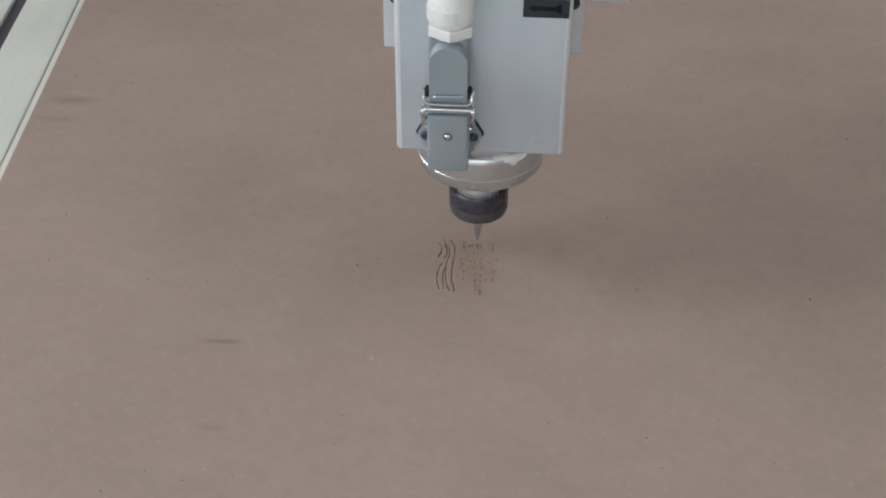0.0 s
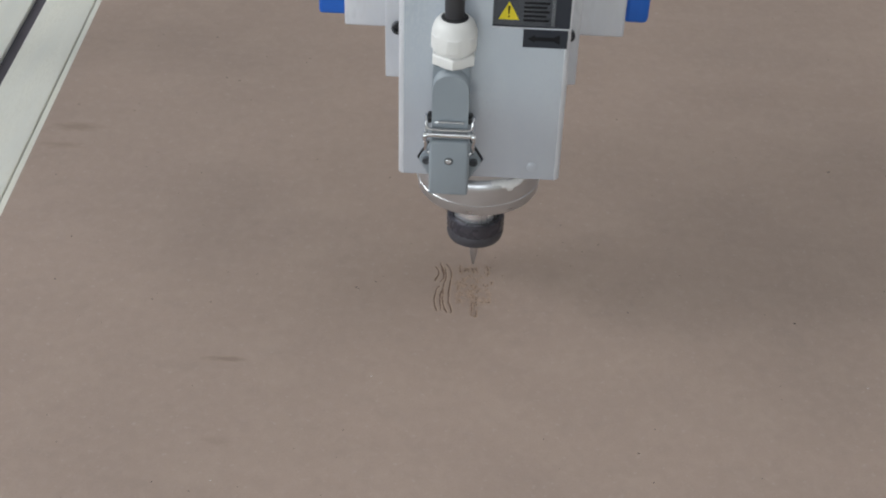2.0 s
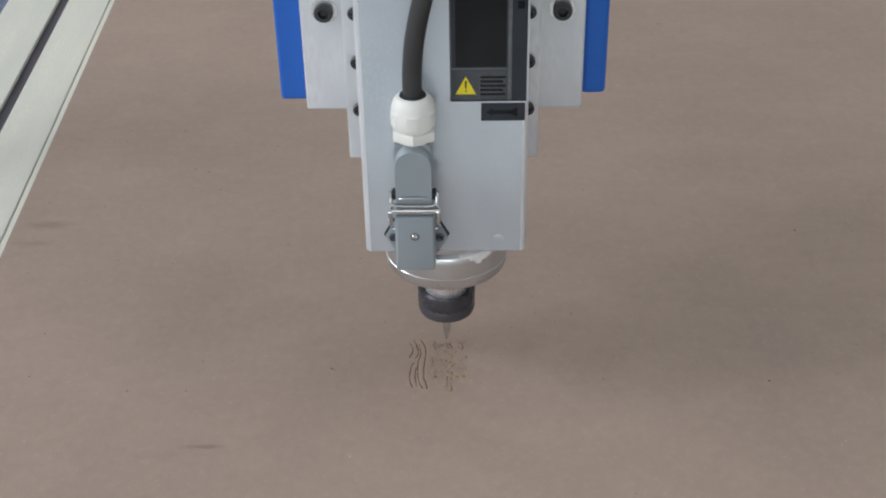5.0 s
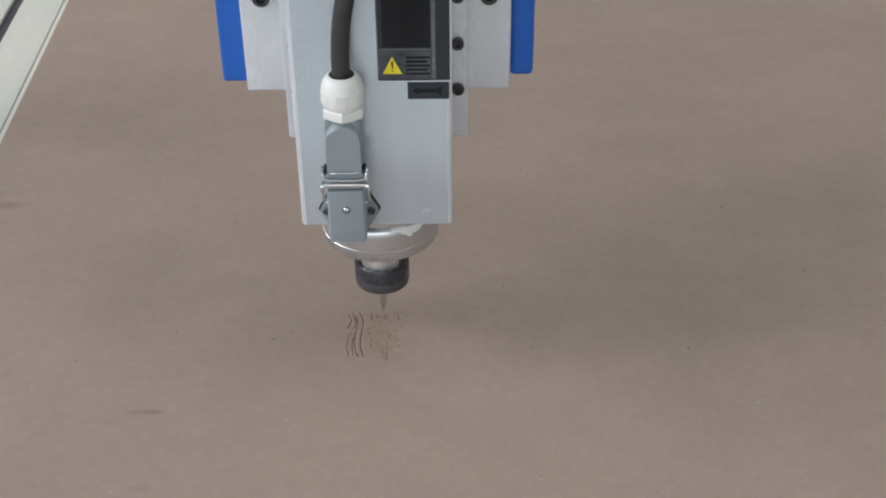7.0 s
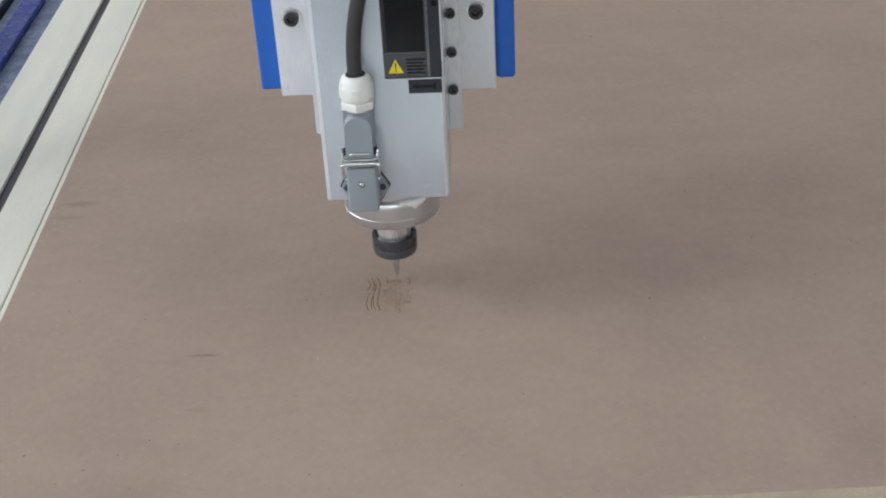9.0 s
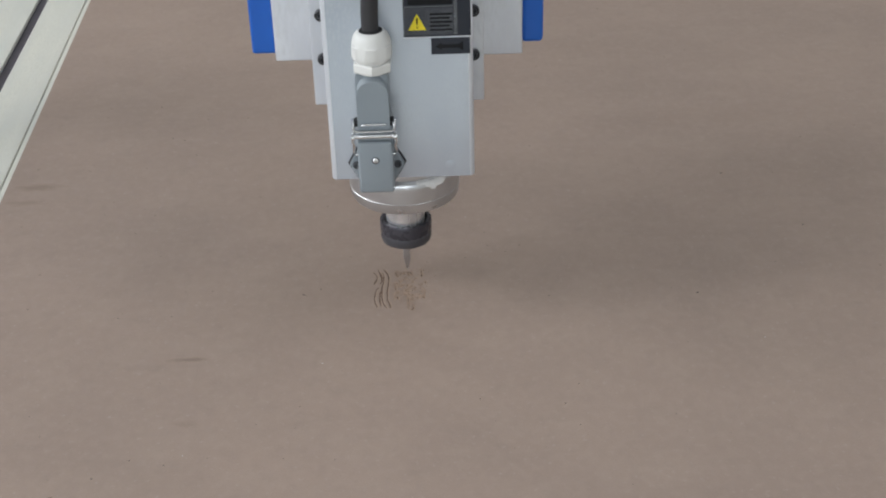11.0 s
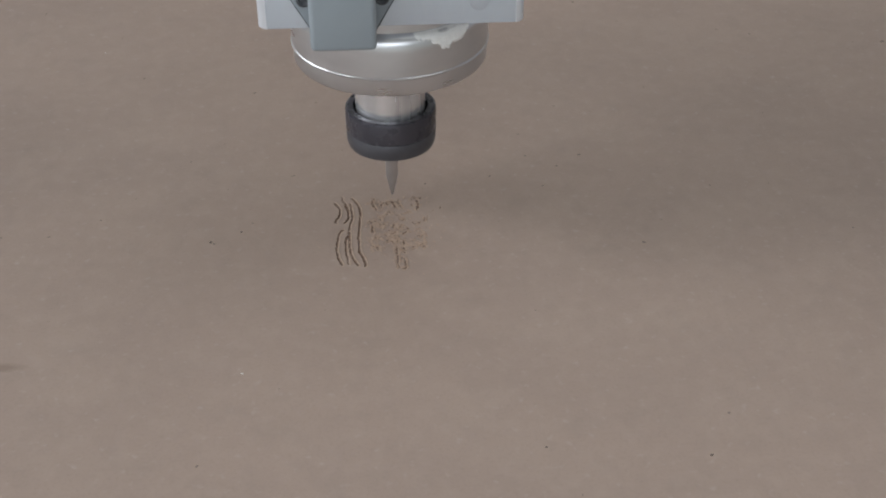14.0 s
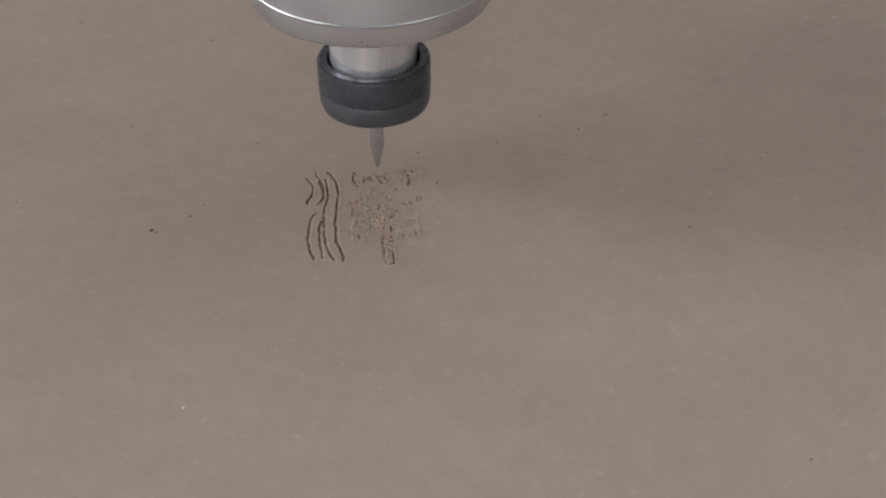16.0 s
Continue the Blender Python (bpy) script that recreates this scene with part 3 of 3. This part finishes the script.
    part("plug", lathe([(0, 0.00012), (0.0037, 0.0001), (0.0040, 0.0)], 24, m=Matrix.Translation((0.0375, fy - 0.0001, 0.119)) @ TO_FRONT), BODY, s, smooth=True)

    # foil plate with its print, flat on the body
    y = fy - 0.0004
    plate = part("nameplate", box(0.0047, 0.0535, y, fy + 0.0005, 0.2245, 0.345, 0.0002, 1), FOIL, s, "glossy black foil nameplate")
    plate.location.x = 0.0012
    def print_on(name, outline, material, up, label=""):
        return part(name, prism(outline, y - up, y - up + 0.00018), material, plate, label)
    rect = lambda a, b, c, d: [(a, c), (b, c), (b, d), (a, d)]
    print_on("panel", rect(0.0084, 0.0403, 0.2490, 0.338), INK, 0.0002, "gloss black printed panel")
    print_on("stripe", rect(0.0413, 0.0438, 0.2255, 0.338), SILVER, 0.0002, "thin silver printed stripe")
    print_on("stripe", rect(0.0050, 0.0412, 0.2470, 0.2482), SILVER, 0.0002)
    print_on("stripe", rect(0.0050, 0.0056, 0.2255, 0.338), SILVER, 0.0002)
    part("border", prism(rect(0.0047, 0.0535, 0.2237, 0.2244), y, y + 0.0008), ALU, plate, "bright edge of the foil")
    part("border", prism(rect(0.0536, 0.0542, 0.2237, 0.345), y, y + 0.0008), ALU, plate)
    print_on("strip", rect(0.0060, 0.0410, 0.2258, 0.2466), FOIL_PALE, 0.0002, "dark silver foil strip with small print")
    tri = print_on("warning_triangle", [(0.0082, 0.2298), (0.0212, 0.2298), (0.0147, 0.2424)], YELLOW, 0.0004, "yellow warning triangle")
    part("mark", prism([(0.0143, 0.2337), (0.0151, 0.2337), (0.0154, 0.2392), (0.0140, 0.2392)], y - 0.00055, y - 0.0004), INK, tri)
    part("mark", prism(rect(0.0142, 0.0152, 0.2314, 0.2326), y - 0.00055, y - 0.0004), INK, tri)
    for k in range(5):
        print_on("text_bar", rect(0.0240, 0.0400 - 0.0018 * (k % 2), 0.2290 + 0.0030 * k, 0.2304 + 0.0030 * k), INK, 0.0004)
    for k in range(3):
        print_on("text_bar", rect(0.0472, 0.0516, 0.288 + 0.0070 * k, 0.2930 + 0.0070 * k), INK, 0.0002)
    arrow = part("arrow_plate", box(0.0245, 0.0528, y, fy + 0.0005, 0.2104, 0.2232, 0.0002, 1), FOIL, s, "small dark foil plate with an arrow")
    arrow.location.x = 0.0012
    zc = 0.2168
    part("arrow", prism([(0.0275, zc), (0.0320, zc + 0.0028), (0.0320, zc + 0.0014), (0.0440, zc + 0.0014), (0.0478, zc + 0.0035), (0.0478, zc - 0.0035), (0.0440, zc - 0.0014), (0.0320, zc - 0.0014), (0.0320, zc - 0.0028)],
                        y - 0.0003, y - 0.0001), INK, arrow)


def connector():
    c = empty("power_connector", (-0.0183, 0, LIFT), "grey metal plug connector with wire latch and white cable gland", "connector")
    fy = -0.0420
    zf = 0.1240
    # six-sided flange on a rubber gasket
    def hexa(w, h, b):
        return [(-w, zf), (-b, zf + h), (b, zf + h), (w, zf), (b, zf - h), (-b, zf - h)]
    part("gasket", prism(hexa(0.0224, 0.0180, 0.0122), fy - 0.0012, fy + 0.0002), GASKET, c, "black rubber gasket")
    fl = part("mounting_flange", prism(hexa(0.0211, 0.0167, 0.0116), fy - 0.0048, fy - 0.0012, 0.0006), GREY_CAST, c, smooth=True)
    for sx in (-0.0158, 0.0158):
        part("screw", lathe([(0.0030, 0.0), (0.0029, 0.0014), (0.0022, 0.0018), (0.001, 0.0009), (0, 0.0009)], 24, m=Matrix.Translation((sx, fy - 0.0048, zf)) @ TO_FRONT), SCREW, fl, "dark recessed screw", smooth=True)
    # lower housing, open face turned up
    yb = -0.0690
    part("base_housing", box(-0.0131, 0.0131, yb, fy - 0.0012, 0.1108, 0.1535, 0.0022, 3), GREY_CAST, c, smooth=True)
    part("screw", lathe([(0.0021, 0.0), (0.0021, 0.0006), (0.0016, 0.0012), (0.0008, 0.0013), (0.0006, 0.0006), (0, 0.0006)], 28, m=Matrix.Translation((0, yb, 0.1384)) @ TO_FRONT), ZINC, c, "bright cross-head screw", smooth=True)
    # thin dark ring round the screw head, slightly proud of the housing
    part("screw_recess", lathe([(0.0020, -0.0004), (0.0029, 0.0002), (0.0022, 0.0002)], 28, m=Matrix.Translation((0, yb, 0.1384)) @ TO_FRONT), SCREW, c, smooth=True)
    part("seal", box(-0.0105, 0.0105, yb + 0.0045, fy - 0.0040, 0.1535, 0.1544), GASKET, c)
    # upper hood: a plain block whose front face ends in an arch, with sloping shoulders up to the gland
    back = [(-0.0120, 0.1544), (0.0120, 0.1544), (0.0120, 0.2010), (0.0108, 0.2050), (-0.0108, 0.2050), (-0.0120, 0.2010)]
    hood = part("hood", prism(back, yb + 0.0075, fy - 0.0022, 0.0010), GREY_CAST, c, smooth=True)
    bm = bmesh.new()
    arch = [(-0.0118, 0.1546), (0.0118, 0.1546)] + [(0.0118 * math.cos(k * math.pi / 12), 0.1905 + 0.0112 * math.sin(k * math.pi / 12) ** 0.9) for k in range(13)]
    front = [bm.verts.new((x * 0.985, yb + 0.0020, z if z < 0.16 else z - 0.0008)) for x, z in arch]
    lip = [bm.verts.new((x, yb + 0.0028, z)) for x, z in arch]
    rear = [bm.verts.new((x, yb + 0.0078, z if z < 0.18 else 0.1905 + (z - 0.1905) * 1.25)) for x, z in arch]
    bm.faces.new(front)
    for p, q in ((front, lip), (lip, rear)):
        for k in range(len(p)):
            bm.faces.new((p[k], q[k], q[(k + 1) % len(p)], p[(k + 1) % len(p)]))
    bm.faces.new(list(reversed(rear)))
    bmesh.ops.recalc_face_normals(bm, faces=bm.faces)
    part("hood_face", bm, GREY_CAST, hood, "grey front face with an arched top", smooth=True)
    # latch: bent zinc wires and the cross bars
    zl, yl = 0.1575, yb - 0.0002
    lat = part("latch", tube([(-0.0150, yl + 0.0020, zl + 0.0104), (-0.0148, yl + 0.0006, zl + 0.0074), (-0.0120, yl - 0.0002, zl + 0.0054), (0.0, yl - 0.0004, zl + 0.0052), (0.0120, yl - 0.0002, zl + 0.0054), (0.0148, yl + 0.0006, zl + 0.0074), (0.0150, yl + 0.0020, zl + 0.0104)], 0.00105, 10, 5), ZINC, c, "bright zinc wire latch", smooth=True)
    part("lever", box(-0.0148, 0.0148, yl - 0.0022, yl - 0.0006, zl + 0.0002, zl + 0.0030, 0.0007, 3), ZINC, lat, "flat bright zinc lever", smooth=True)
    for sx in (-1, 1):
        part("curl", lathe([(0.0008, -0.0012), (0.0022, -0.0012), (0.0025, 0.0), (0.0022, 0.0012), (0.0008, 0.0012)], 24, m=Matrix.Translation((sx * 0.0156, yl - 0.0004, zl + 0.0008)) @ Matrix.Rotation(radians(90), 4, "Y")), ZINC, lat, smooth=True)
    part("bar", tube([(-0.0085, yl + 0.0012, zl + 0.0094), (-0.0070, yl + 0.0008, zl + 0.0102), (0.0070, yl + 0.0008, zl + 0.0102), (0.0085, yl + 0.0012, zl + 0.0094)], 0.0008, 10, 4), ZINC, lat, smooth=True)
    for sx in (-1, 1):
        part("arm", tube([(sx * 0.0150, yl + 0.0020, zl + 0.0104), (sx * 0.0156, yl + 0.0055, zl + 0.0122), (sx * 0.0152, yl + 0.0085, zl + 0.0102), (sx * 0.0150, yl + 0.0075, zl + 0.0070), (sx * 0.0154, yl + 0.0025, zl + 0.0005), (sx * 0.0162, yl + 0.0013, zl - 0.0030),
                          (sx * 0.0150, yl + 0.0023, zl - 0.0080), (sx * 0.0158, yl + 0.0050, zl - 0.0130), (sx * 0.0150, yl + 0.0085, zl - 0.0170)], 0.0011, 10, 5), ZINC, lat, smooth=True)
        part("pivot", lathe([(0, 0.0), (0.0013, 0.0), (0.0013, 0.0014), (0, 0.0014)], 18, m=Matrix.Translation((sx * 0.0131, yl + 0.0075, zl - 0.0170)) @ Matrix.Rotation(radians(90 * sx), 4, "Y")), ZINC, lat, smooth=True)
        coil = [(sx * 0.0156 + 0.0011 * math.cos(k * 0.9), yl + 0.0016 + k * 0.0001 + 0.0011 * math.sin(k * 0.9), zl - 0.0012 - 0.00030 * k) for k in range(34)]
        part("spring", tube(coil, 0.00045, 6, 2), ZINC, lat, "small coiled wire spring", smooth=True)
        part("lug", box(min(sx * 0.0116, sx * 0.0146), max(sx * 0.0116, sx * 0.0146), yl + 0.0035, yl + 0.0120, zl + 0.0074, zl + 0.0118, 0.0008), GASKET, lat, "black latch lug")
    # white nylon gland: lower hexagon, upper faceted dome nut
    ax = -0.0545
    m = Matrix.Translation((0.0008, ax, 0))
    def ribbed(levels, faces, n=72):
        """Rings of (radius, height, raise): with faces=True a hexagon, otherwise round with six raised grip pads."""
        bm = bmesh.new()
        rings = []
        for r, z, lift in levels:
            ring = []
            for j in range(n):
                a = 2 * math.pi * j / n
                if faces:
                    f = math.cos(math.pi / 6) / math.cos((a + math.pi / 6) % (math.pi / 3) - math.pi / 6) * 1.07
                else:
                    f = 1 + lift * (0.5 + 0.5 * max(-1.0, min(1.0, 5 * math.cos(6 * a + math.pi) + 1.5)))
                ring.append(bm.verts.new(m @ Vector((r * f * math.cos(a), r * f * math.sin(a), z))))
            rings.append(ring)
        for a, b in zip(rings, rings[1:]):
            for j in range(n):
                bm.faces.new((a[j], a[(j + 1) % n], b[(j + 1) % n], b[j]))
        bm.faces.new(list(reversed(rings[0])))
        bm.faces.new(rings[-1])
        bmesh.ops.recalc_face_normals(bm, faces=bm.faces)
        return bm

    gl = part("gland", lathe([(0, 0.2049), (0.0116, 0.2049), (0.0116, 0.2060), (0.0122, 0.2064), (0.0122, 0.2190), (0, 0.2190)], 48, m=m), WHITE, c, "white nylon cable gland", smooth=True)
    part("hex_nut", ribbed(((0.0136, 0.2060, 0), (0.0143, 0.2068, 0), (0.0143, 0.2122, 0), (0.0134, 0.2131, 0)), True), WHITE, gl, smooth=True)
    part("dome_nut", ribbed(((0.0126, 0.2143, 0), (0.0139, 0.2150, 0), (0.0143, 0.2166, 0), (0.0143, 0.2172, 0.045), (0.0143, 0.2262, 0.045), (0.0142, 0.2268, 0.0), (0.0136, 0.2298, 0), (0.0125, 0.2325, 0), (0.0108, 0.2346, 0), (0.0092, 0.2356, 0)), False),
         WHITE, gl, smooth=True)
    # black ring laid where the cable goes into a shaded hole
    part("seal", lathe([(0.0060, 0.2350), (0.0086, 0.2357), (0.0082, 0.2362), (0.0062, 0.2364)], 36, m=m), GASKET, gl, "dark rubber seal ring standing in for the shaded cable hole")
    part("cable", tube([(0.0008, ax, 0.230), (0.0008, ax, 0.252), (0.0040, ax - 0.002, 0.280), (0.0125, ax - 0.002, 0.315), (0.028, ax + 0.004, 0.365), (0.045, ax + 0.03, 0.42), (0.050, 0.04, 0.50), (0.050, 0.10, 0.58)], 0.0062, 24, 8),
         CABLE, c, "black sheathed power cable", smooth=True)


def carriage():
    # plate that carries the spindle
    p = empty("spindle_mount", (0, 0, LIFT), "milled aluminium spindle mounting plate with socket head bolts", "mounting plate")
    part("plate", box(-0.0716, 0.0686, 0.0592, 0.0696, 0.1256, 0.46, 0.0012), ALU, p)
    for sx in (-0.0620, 0.0605):
        for k in range(6):
            cap_bolt(0.0048, 0.0040, p, (sx, 0.0592, 0.1675 + 0.0376 * k))
    # vertical slide behind it
    z = empty("z_axis_slide", (0, 0, LIFT), "aluminium vertical slide plate between blue enamelled side covers", "machine slide")
    part("slide_plate", box(-0.1022, 0.1008, 0.0698, 0.0880, 0.1612, 1.18, 0.0015), ALU, z)
    for sx in (-0.0846, 0.0840):
        for k in range(3):
            cap_bolt(0.0069, 0.0072, z, (sx, 0.0698, 0.2400 + 0.12 * k), 0.0094)
    part("side_cover", box(-0.1231, -0.1024, 0.0845, 0.1700, 0.1620, 1.18, 0.0025, 3), BLUE, z, "bright blue enamelled cover")
    part("side_cover", box(0.1010, 0.1195, 0.0860, 0.1700, 0.1642, 1.18, 0.0040, 3), BLUE, z, "bright blue enamelled cover")
    part("back_plate", box(-0.1022, 0.1008, 0.0882, 0.1700, 0.42, 1.18, 0.0015), BLUE, z)
    # beam that the slide hangs on
    g = empty("gantry", (0, 0, 0), "blue enamelled steel gantry beam on two uprights", "gantry")
    part("beam", box(-0.74, 1.16, 0.1705, 0.29, 1.02, 1.19, 0.004), BLUE, g)
    part("upright", box(-0.722, -0.672, 0.235, 0.29, -0.0995, 1.0195, 0.004), BLUE, g)
    part("upright", box(1.06, 1.12, 0.235, 0.29, -0.0495, 1.0195, 0.004), BLUE, g)


hall()
carriage()
spindle()
connector()
specks()
board()
table()
